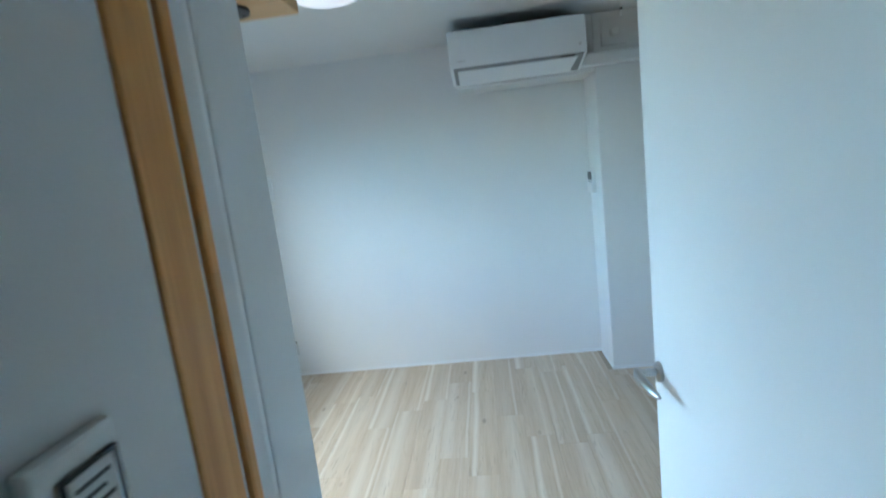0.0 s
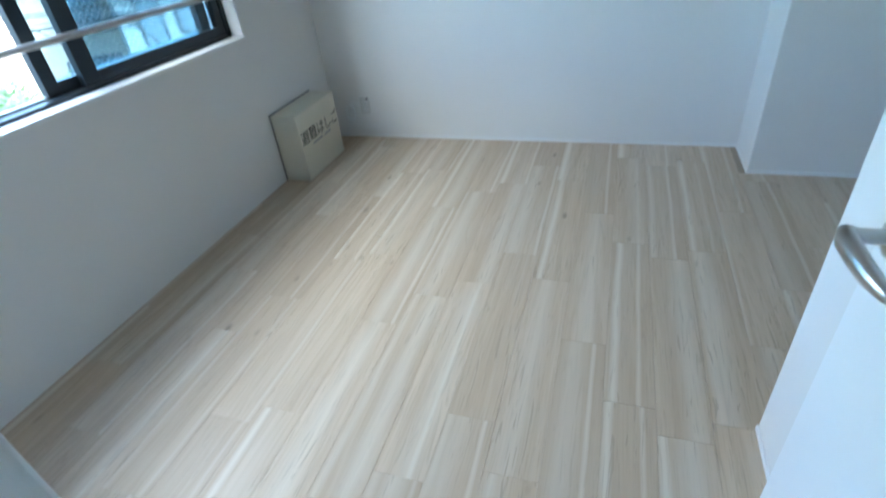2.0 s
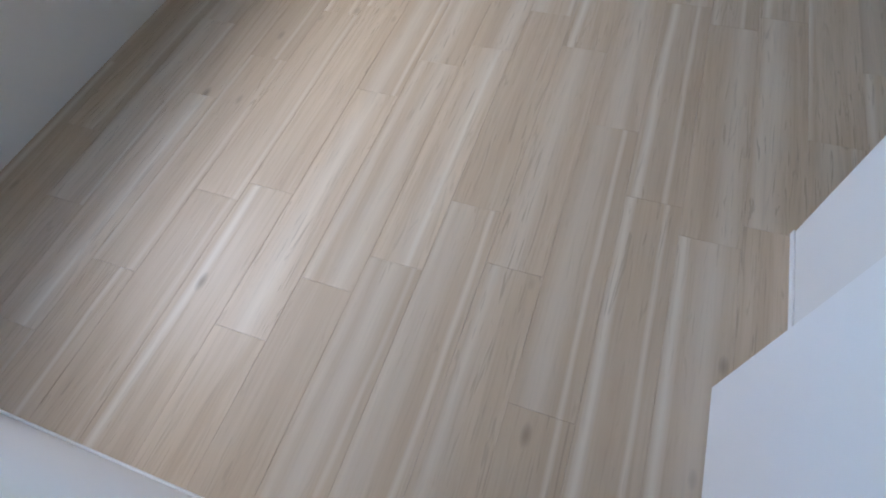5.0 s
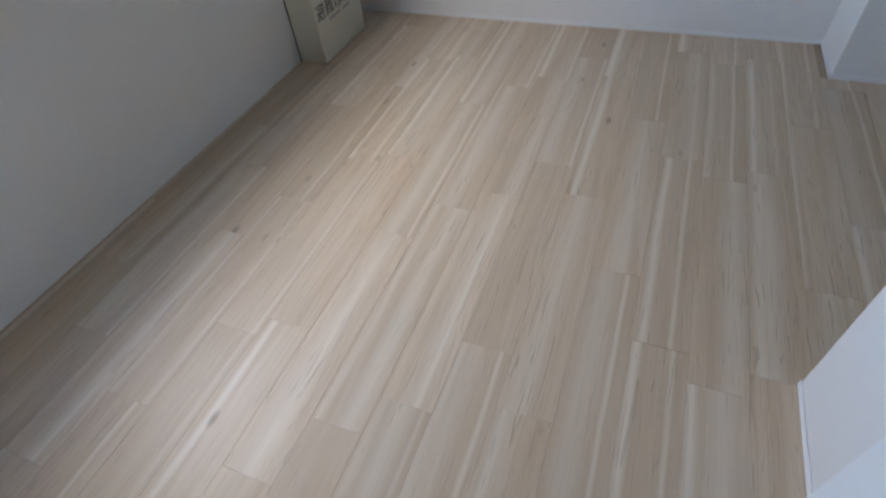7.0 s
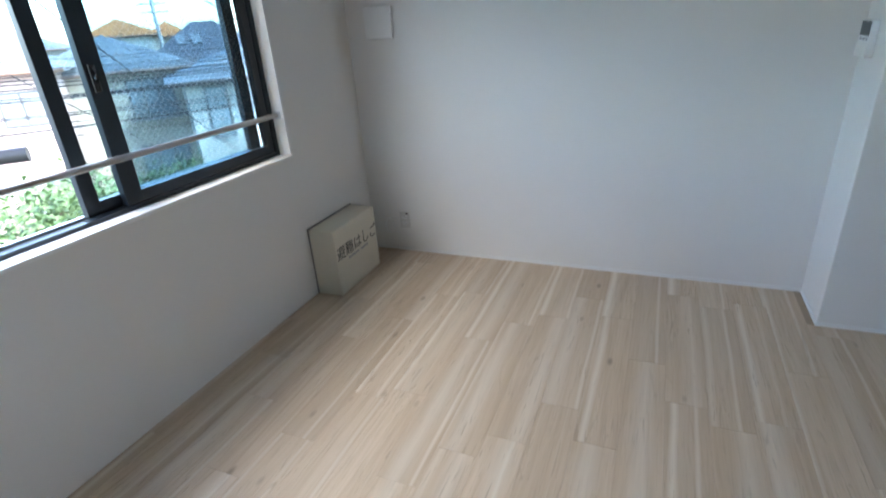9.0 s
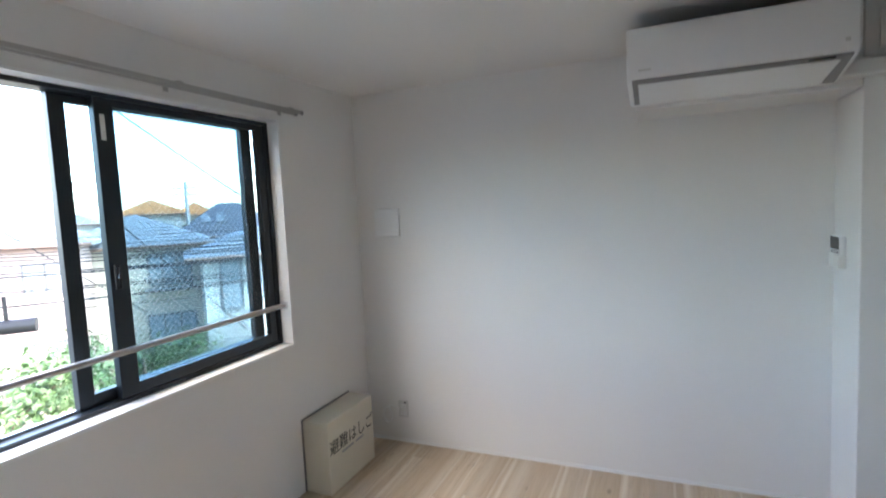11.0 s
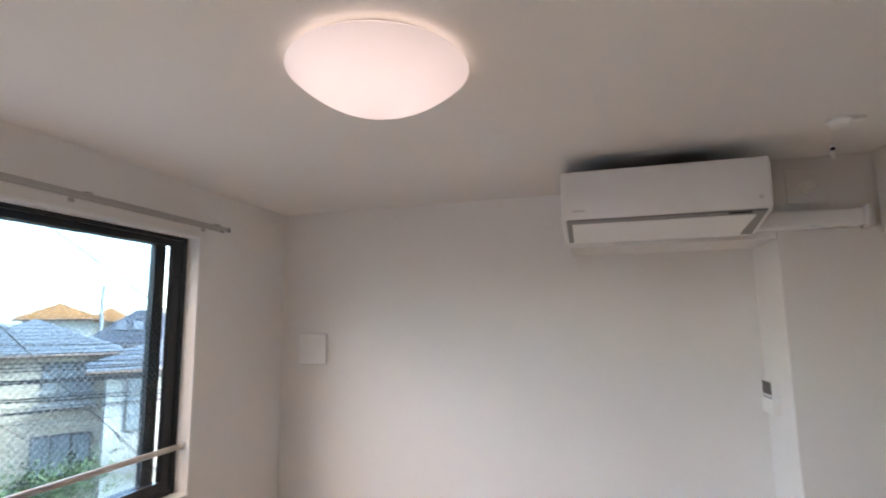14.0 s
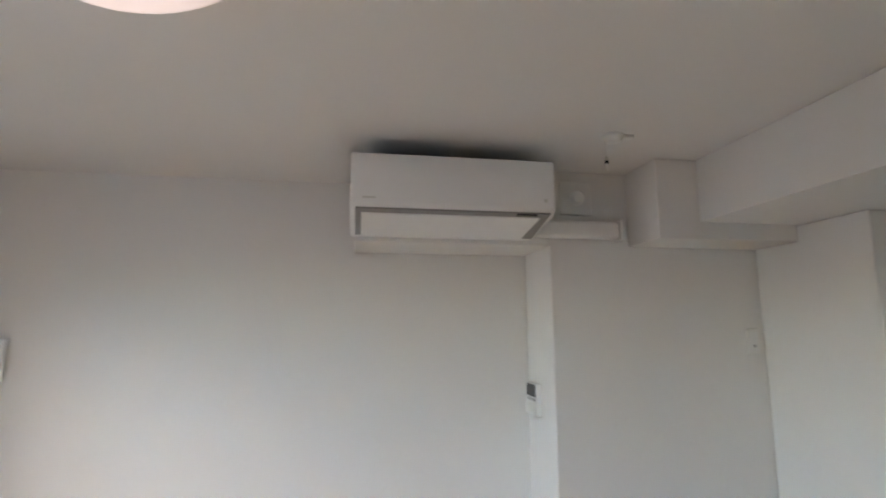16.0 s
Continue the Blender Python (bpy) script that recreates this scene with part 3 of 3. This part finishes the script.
for y0, y1 in ((3.455, 3.578), (3.602, 3.690)):
    part("print_line", box(B(), BX + 0.0002, y0, 0.202, BX + 0.001, y1, 0.217), PALEINK, lb)

# ---- pipe shelf ----
sh = empty("wall_shelf", "pine shelf board on black iron pipe brackets", "shelf")
SX, SY, SZ = -0.166, 1.356, 1.940
part("board", box(B(), XW + 0.002, 0.839, SZ, SX, SY, SZ + 0.028, bevel=0.0035, seg=2), PINE, sh)
for x in (-0.288, -1.5):
    bk = part("bracket", lathe(B(), [(0.046, -0.0003), (0.046, -0.007), (0.0215, -0.009), (0.0205, -0.016), (0.018, -0.018), (0.018, -0.02)], (x, 1.266, SZ), 40), IRON, sh, "black iron pipe bracket", True)
    bd = [(x, 1.266, SZ - 0.025), (x, 1.266, SZ - 0.055)]
    part("pipe", sweep(B(), bd, 0.0165, 24), IRON, bk, smooth=True)
    eb = [(x, 1.266, SZ - 0.042)] + [(x, 1.266 - 0.034 * (1 - math.cos(a)), SZ - 0.062 - 0.034 * math.sin(a)) for a in [radians(9 * k) for k in range(11)]] + [(x, 1.213, SZ - 0.096)]
    part("elbow", sweep(B(), eb, [0.0215, 0.0215] + [0.019] * 9 + [0.0215, 0.0215], 24), IRON, bk, smooth=True)
    part("arm", tube(B(), (x, 1.218, SZ - 0.096), (x, 0.85, SZ - 0.096), 0.0165), IRON, bk, smooth=True)
    wf = part("wall_flange", lathe(B(), [(0.046, 0), (0.046, 0.007), (0.026, 0.009), (0.024, 0.024)], seg=40), IRON, bk, smooth=True)
    wf.matrix_local = pose(x, 0.8385, SZ - 0.096, -90, 0, 0)
    for a in (45, 135, 225, 315):
        c = (x + 0.035 * math.cos(radians(a)), 1.266 + 0.035 * math.sin(radians(a)), SZ - 0.0072)
        part("screw", lathe(B(), [(0.0055, 0), (0.0055, -0.001), (0.003, -0.002)], c, 12), SHADEBLACK, bk)

# ---- outside ----
GZ = -5.6
GROUND = mat("asphalt and yards", (0.09, 0.09, 0.085), 0.9, fine=8, broad=0.2, bump=0.2, spread=0.2, dirt=0.3)
BEIGE = mat("beige render", (0.56, 0.48, 0.37), 0.85, fine=30, broad=0.8, bump=0.2, depth=0.004, dirt=0.12)
PINKISH = mat("pale pink render", (0.38, 0.29, 0.25), 0.85, fine=30, broad=0.8, bump=0.2, depth=0.004, dirt=0.12)
CHALK = mat("chalky white render", (0.50, 0.48, 0.42), 0.85, fine=30, broad=0.8, bump=0.2, depth=0.004, dirt=0.12)
TILE_GREY = mat("blue grey roof tile", (0.12, 0.14, 0.155), 0.9, fine=14, broad=1.0, bump=0.4, depth=0.02, dirt=0.25)
TILE_DARK = mat("dark slate roof", (0.045, 0.055, 0.07), 0.7, fine=14, broad=1.0, bump=0.3, depth=0.01, dirt=0.2)
TILE_ORANGE = mat("orange roof tile", (0.48, 0.20, 0.07), 0.75, fine=14, broad=1.0, bump=0.4, depth=0.02, dirt=0.2)
FASCIA = mat("brown fascia", (0.16, 0.10, 0.07), 0.6, fine=40)
SASHGREY = mat("grey window frames", (0.12, 0.12, 0.12), 0.5, 0.3, fine=40)
PANE = mat("curtained window glass", (0.32, 0.35, 0.35), 0.2, fine=3, broad=1.5, dirt=0.25, bump=0.0)
CABLE = mat("black cable", (0.015, 0.015, 0.017), 0.6, fine=40)
CONC = mat("grey concrete", (0.30, 0.30, 0.29), 0.85, fine=60, dirt=0.15)
LEAF = mat("green leaves", (0.065, 0.115, 0.035), 0.55, fine=20, broad=3, bump=0.0, dirt=0.45, spread=0.4)
BARK = mat("brown bark", (0.10, 0.075, 0.05), 0.9, fine=60, bump=0.6, depth=0.004)
AWAY = pose(0, 0, 0, 0, 0, 50)  # local x to the right of the view, local y away from the window

structure("ground", [(-900, -900, GZ - 1, 900, 900, GZ)], GROUND, "grey street and yards below", "ground")


def hip_roof(bm, x0, x1, y0, y1, eave, ridge, over=0.5, thick=0.14, gable=False):
    x0, x1, y0, y1 = x0 - over, x1 + over, y0 - over, y1 + over
    w, d = x1 - x0, y1 - y0
    low = [bm.verts.new((x, y, eave - thick)) for x, y in ((x0, y0), (x1, y0), (x1, y1), (x0, y1))]
    up = [bm.verts.new((x, y, eave)) for x, y in ((x0, y0), (x1, y0), (x1, y1), (x0, y1))]
    if gable:
        xm = (x0 + x1) / 2
        a, b = bm.verts.new((xm, y0, ridge)), bm.verts.new((xm, y1, ridge))
        tops = ((up[0], up[1], a), (up[1], up[2], b, a), (up[2], up[3], b), (up[3], up[0], a, b))
    else:
        ins = min(w, d) / 2 * 0.95
        if w >= d:
            a, b = bm.verts.new((x0 + ins, (y0 + y1) / 2, ridge)), bm.verts.new((x1 - ins, (y0 + y1) / 2, ridge))
            tops = ((up[0], up[1], b, a), (up[1], up[2], b), (up[2], up[3], a, b), (up[3], up[0], a))
        else:
            a, b = bm.verts.new(((x0 + x1) / 2, y0 + ins, ridge)), bm.verts.new(((x0 + x1) / 2, y1 - ins, ridge))
            tops = ((up[0], up[1], a), (up[1], up[2], b, a), (up[2], up[3], b), (up[3], up[0], a, b))
    for t in tops:
        bm.faces.new(t)
    bm.faces.new(low[::-1])
    for i in range(4):
        bm.faces.new((low[i], low[(i + 1) % 4], up[(i + 1) % 4], up[i]))
    return bm


def house(label, x0, x1, y0, y1, eave, ridge, wall, roof, windows, gable=False, turn=0.0, balcony=None, over=0.5):
    """Walls stand from the ground; windows are (x0, x1, z0, z1, leaves) on the face towards the room."""
    cx, cy = (x0 + x1) / 2, y0
    h = empty("house", label, "house", "houses across the street", at=AWAY @ pose(cx, cy, 0, 0, 0, turn))
    x0, x1, y1, y0 = x0 - cx, x1 - cx, y1 - cy, 0.0
    part("wall", box(B(), x0, y0, GZ, x1, y1, eave - 0.1), wall, h)
    if gable:
        g = B()
        a = [g.verts.new(v) for v in ((x0, 0.001, eave - 0.1), (x1, 0.001, eave - 0.1), ((x0 + x1) / 2, 0.001, ridge - 0.2))]
        b = [g.verts.new(v.co + Vector((0, y1 - 0.002, 0))) for v in a]
        g.faces.new(a)
        g.faces.new(b)
        for i in range(3):
            g.faces.new((a[i], a[(i + 1) % 3], b[(i + 1) % 3], b[i]))
        part("gable", g, wall, h)
    rf = part("roof", hip_roof(B(), x0, x1, y0, y1, eave, ridge, gable=gable, over=over), roof, h)
    if not gable:
        # tile courses as thin proud strips on the slope that faces the room
        w, d = x1 - x0 + 2 * over, y1 - y0 + 2 * over
        run = d / 2 if w >= d else min(w, d) / 2 * 0.95
        n = int(run / 0.30)
        c = B()
        for i in range(1, n):
            f = i / n
            ins = f * (min(w, d) / 2 * 0.95)
            z, y = eave + (ridge - eave) * f, y0 - over + run * f
            box(c, x0 - over + ins + 0.06, y - 0.03, z - 0.02, x1 + over - ins - 0.06, y + 0.03, z + 0.012)
        part("tile_courses", c, roof, rf)
    part("gutter", tube(B(), (x0 - over, y0 - over - 0.05, eave - 0.08), (x1 + over, y0 - over - 0.05, eave - 0.08), 0.06, seg=12), FASCIA, rf, "brown gutter")
    for a, b, z0, z1, leaves in windows:
        a, b = a - cx, b - cx
        f = B()
        for q in ((a, z0, b, z0 + 0.07), (a, z1 - 0.07, b, z1), (a, z0 + 0.07, a + 0.07, z1 - 0.07), (b - 0.07, z0 + 0.07, b, z1 - 0.07)):
            box(f, q[0], y0 - 0.05, q[1], q[2], y0 + 0.02, q[3])
        for i in range(1, leaves):
            m = a + (b - a) * i / leaves
            box(f, m - 0.035, y0 - 0.045, z0 + 0.07, m + 0.035, y0 + 0.02, z1 - 0.07)
        wd = part("window", f, SASHGREY, h)
        for i in range(leaves):
            pa, pb = a + (b - a) * i / leaves + 0.05, a + (b - a) * (i + 1) / leaves - 0.05
            part("pane", box(B(), pa, y0 - 0.02, z0 + 0.07, pb, y0 - 0.005, z1 - 0.07), PANE, wd)
    if balcony:
        a, b, z0, z1 = balcony
        a, b = a - cx, b - cx
        r = B()
        box(r, a, y0 - 0.5, z1 - 0.05, b, y0 - 0.45, z1)
        box(r, a, y0 - 0.5, z0, b, y0 - 0.45, z0 + 0.05)
        box(r, a, y0 - 0.55, z0 - 0.12, b, y0 - 0.001, z0 - 0.001)
        n = int((b - a) / 0.13)
        for i in range(n + 1):
            m = a + (b - a) * i / n
            box(r, m - 0.015, y0 - 0.49, z0 + 0.05, m + 0.015, y0 - 0.46, z1 - 0.05)
        part("balcony", r, RAILMETAL, h, "slatted metal balcony rail")
    return h


house("beige rendered house with a grey hipped roof", -3.6, 1.75, 25.5, 31, 0.62, 1.95, BEIGE, TILE_GREY, [(-0.45, 1.25, -1.2, 0.25, 3), (-0.6, 1.3, -3.95, -2.4, 3)], balcony=(-0.6, 1.35, -1.25, -0.75))
house("white house with a grey roof and balcony", 1.55, 6.5, 21.5, 28, 0.22, 1.15, CHALK, TILE_GREY, [(2.1, 2.9, -1.9, 0.0, 1), (3.3, 4.4, -1.6, -0.1, 2)], balcony=(1.8, 3.6, -3.0, -1.9), over=0.6)
house("dark slate house with two roof windows", 0.4, 8.5, 41, 48, 0.3, 2.7, TILE_DARK, TILE_DARK, [], over=0.2)
dark_house = bpy.data.objects["house.002"]
for x in (-1.75, -0.75):
    sk = box(B(), x - 0.3, -0.06, 0.0, x + 0.3, 0.06, 1.1)
    k = part("skylight", sk, TILE_GREY, dark_house, "pale roof window")
    k.matrix_local = pose(0, 1.15, 1.25, -57, 0, 0)
house("white house with an orange tiled roof", -2.9, 1.1, 46, 52, 2.15, 3.2, CHALK, TILE_ORANGE, [], gable=True)
house("white house with an orange tiled roof", 1.0, 3.4, 50, 55, 2.0, 3.0, CHALK, TILE_ORANGE, [], gable=True)
house("pale pink house with a grey tiled roof", -8.6, -2.35, 22.5, 28, 1.0, 1.95, PINKISH, TILE_GREY, [(-4.0, -2.7, -0.75, 0.35, 2), (-6.6, -5.0, -0.8, 0.4, 2), (-4.2, -2.4, -3.9, -2.4, 3)])
house("cream house with a grey tiled roof", -18, -9.5, 27, 35, 1.0, 2.6, BEIGE, TILE_GREY, [(-15, -13, -1.2, 0.3, 2), (-12, -10.5, -1.2, 0.3, 2)])
house("white house with a dark roof", 8, 15, 30, 38, 0.9, 2.4, CHALK, TILE_DARK, [(9, 10.6, -1.2, 0.2, 2), (12, 13.6, -1.2, 0.2, 2)])
house("white house far down the street", -13, -5.5, 52, 60, 1.6, 3.3, CHALK, TILE_GREY, [])
house("beige house far down the street", -24, -15, 55, 64, 1.4, 3.4, BEIGE, TILE_DARK, [])
house("grey roofed house far down the street", 8, 18, 55, 64, 1.2, 3.2, CHALK, TILE_GREY, [])


def cable(a, b, sag, r):
    a, b = Vector(a), Vector(b)
    pts = [a.lerp(b, k / 14) - Vector((0, 0, sag * 4 * (k / 14) * (1 - k / 14))) for k in range(15)]
    return tagged(part("overhead_cable", sweep(B(), pts, r, 6), CABLE), "sagging black overhead cable", "cable", "overhead cables")


def at(x, y, z):
    return AWAY @ Vector((x, y, z))


pole = empty("utility_pole", "tall grey concrete utility pole with cross arms", "utility pole", at=AWAY @ pose(-5.2, 12.6, GZ))
part("pole", tube(B(), (0, 0, 0), (0, 0, 9.6), 0.17, 0.12), CONC, pole, smooth=True)
for z in (8.6, 9.1):
    part("cross_arm", box(B(), -0.8, -0.05, z, 0.8, 0.05, z + 0.1), RAILMETAL, pole)
pole2 = empty("utility_pole", "distant grey utility pole with cross arms", "utility pole", at=AWAY @ pose(1.53, 42.5, GZ))
part("pole", tube(B(), (0, 0, 0), (0, 0, 9.9), 0.16, 0.11), CONC, pole2, smooth=True)
for z in (8.9, 9.4):
    part("cross_arm", box(B(), -0.9, -0.05, z, 0.9, 0.05, z + 0.1), RAILMETAL, pole2)
random.seed(4)
for i in range(17):
    z = 1.45 - 0.085 * i + random.uniform(-0.05, 0.05)
    cable(at(-6.5, 12.2 + random.uniform(-0.3, 0.3), z + 0.1), at(7, 12.6 + random.uniform(-1, 1), z + random.uniform(-0.15, 0.12)), random.uniform(0.05, 0.3), random.choice((0.007, 0.009, 0.013)))
for a, b, r in (((-1.2, 7.0, 3.4), (2.4, 10.0, -1.0), 0.009), ((-0.3, 8.0, 3.5), (3.0, 10.5, 1.2), 0.010), ((-2.6, 7.0, 3.3), (0.4, 9.0, 0.3), 0.007)):
    cable(at(*a), at(*b), 0.05, r)
tb = empty("transformer", "dark cylinder transformer hung among the cables", "transformer", at=AWAY @ pose(-1.75, 11.9, -0.12))
part("can", tube(B(), (-0.55, 0, 0), (0.25, 0, 0), 0.13), IRON, tb, smooth=True)
part("hanger", box(B(), -0.2, -0.02, 0.1, -0.14, 0.02, 0.55), IRON, tb)
sg = empty("balcony_box", "white boxed cabinet below the cables", "cabinet", at=AWAY @ pose(-1.55, 11.4, GZ))
part("post", tube(B(), (0, 0, 0), (0, 0, 4.9), 0.06), CONC, sg)
part("cabinet", box(B(), -0.5, -0.15, 4.9, 0.22, 0.15, 5.15, bevel=0.02), CHALK, sg)


def tree(label, x, y, top, spread, leaves, seed, low):
    random.seed(seed)
    t = empty("tree", label, "tree", at=AWAY @ pose(x, y, GZ))
    h = top - GZ
    tr = B()
    sweep(tr, [(0, 0, 0), (0.08, 0.05, h * 0.3), (-0.05, 0.1, h * 0.62), (0.02, 0, h * 0.9)], [0.16, 0.13, 0.09, 0.03], 12)
    tips = []
    for i in range(16):
        a, z = random.uniform(0, math.tau), random.uniform(0.35, 0.8) * h
        e = Vector((math.cos(a) * spread * random.uniform(0.5, 0.95), math.sin(a) * spread * random.uniform(0.5, 0.95), z + random.uniform(0.1, 0.26) * h))
        e.z = min(e.z, h - 0.25)
        sweep(tr, [(0, 0, z), tuple(Vector((0, 0, z)).lerp(e, 0.5) + Vector((0, 0, 0.12))), tuple(e)], [0.045, 0.03, 0.01], 8)
        tips.append(e)
    part("trunk", tr, BARK, t, smooth=True)
    verts, faces = [], []
    for i in range(leaves):
        c = random.choice(tips)
        r = spread * 0.42
        p = c + Vector((random.gauss(0, r * 0.6), random.gauss(0, r * 0.6), random.gauss(0, r * 0.42)))
        if p.z > h + 0.12 or p.z < low - GZ:
            continue
        s = random.uniform(0.035, 0.08)
        rot = Euler((random.uniform(-0.9, 0.9), random.uniform(-0.9, 0.9), random.uniform(0, math.tau))).to_matrix()
        k = len(verts)
        for q in ((-1, 0, 0), (-0.3, -0.42, 0.1), (0.5, -0.3, 0.08), (1, 0, -0.1), (0.5, 0.3, 0.08), (-0.3, 0.42, 0.1)):
            verts.append(p + rot @ (Vector(q) * s))
        faces.append((k, k + 1, k + 2, k + 3))
        faces.append((k, k + 3, k + 4, k + 5))
    me = bpy.data.meshes.new("crown")
    me.from_pydata(verts, [], faces)
    me.materials.append(LEAF)
    cr = new("crown", me)
    cr.parent = t
    return t


tree("leafy green garden tree below the window", -1.7, 9.2, -0.15, 1.5, 18000, 5, -3.5)
tree("leafy green garden tree below the window", -3.4, 8.2, -0.45, 1.5, 14000, 6, -3.5)
tree("small leafy green tree beside the house", 0.0, 12.8, -0.75, 1.2, 10000, 7, -4.0)
tree("tall tree with leaves at the top of the window", -2.75, 8.0, 4.3, 1.5, 5000, 8, 2.9)

# ---- floor planks, one object each ----
floor_ob = bpy.data.objects["floor"]
PW, PL = 0.163, 0.95


def plank_mesh(w, length):
    bm = B()
    box(bm, 0.0003, 0.0003, -0.004, w - 0.0003, length - 0.0003, 0.0)
    top = [e for e in bm.edges if e.verts[0].co.z > -0.001 and e.verts[1].co.z > -0.001]
    bmesh.ops.bevel(bm, geom=top, offset=0.0004, segments=1, affect="EDGES")
    bmesh.ops.recalc_face_normals(bm, faces=bm.faces[:])
    me = bpy.data.meshes.new("plank")
    bm.to_mesh(me)
    bm.free()
    me.materials.append(OAK)
    return me


MESHES = {}
random.seed(11)
# where a joint falls in each column of planks, counted from the window wall
JOINTS = (1.12, 1.74, 1.45, 1.05, 1.295, 1.614, 1.685, 1.225, 1.426, 1.548, 1.80, 1.625, 1.27, 1.962, 1.865, 1.945, 1.37, 1.72, 1.10, 1.52, 1.83, 1.24, 1.66, 1.41, 1.9, 1.18, 1.57, 1.77)
col = 0
left = -1.828
while left < 2.6 - 0.01:
    x = max(left, XW)
    w = min(left + PW, 2.6) - x
    south = -1.6 if -0.09 - w < x < 0.74 else (0.838 if x < 0 else 1.953)
    north = YN if x + w / 2 < 0.98 else 3.72
    y = JOINTS[col % 28] - 4 * PL
    while y < north - 0.005:
        a, b = max(y, south), min(y + PL, north)
        if b - a > 0.01 and w > 0.01:
            key = (round(w, 4), round(b - a, 4))
            if key not in MESHES:
                MESHES[key] = plank_mesh(w, b - a)
            p = new("plank", MESHES[key])
            p.parent = floor_ob
            p.location = (x, a, 0)
        y += PL
    left += PW
    col += 1
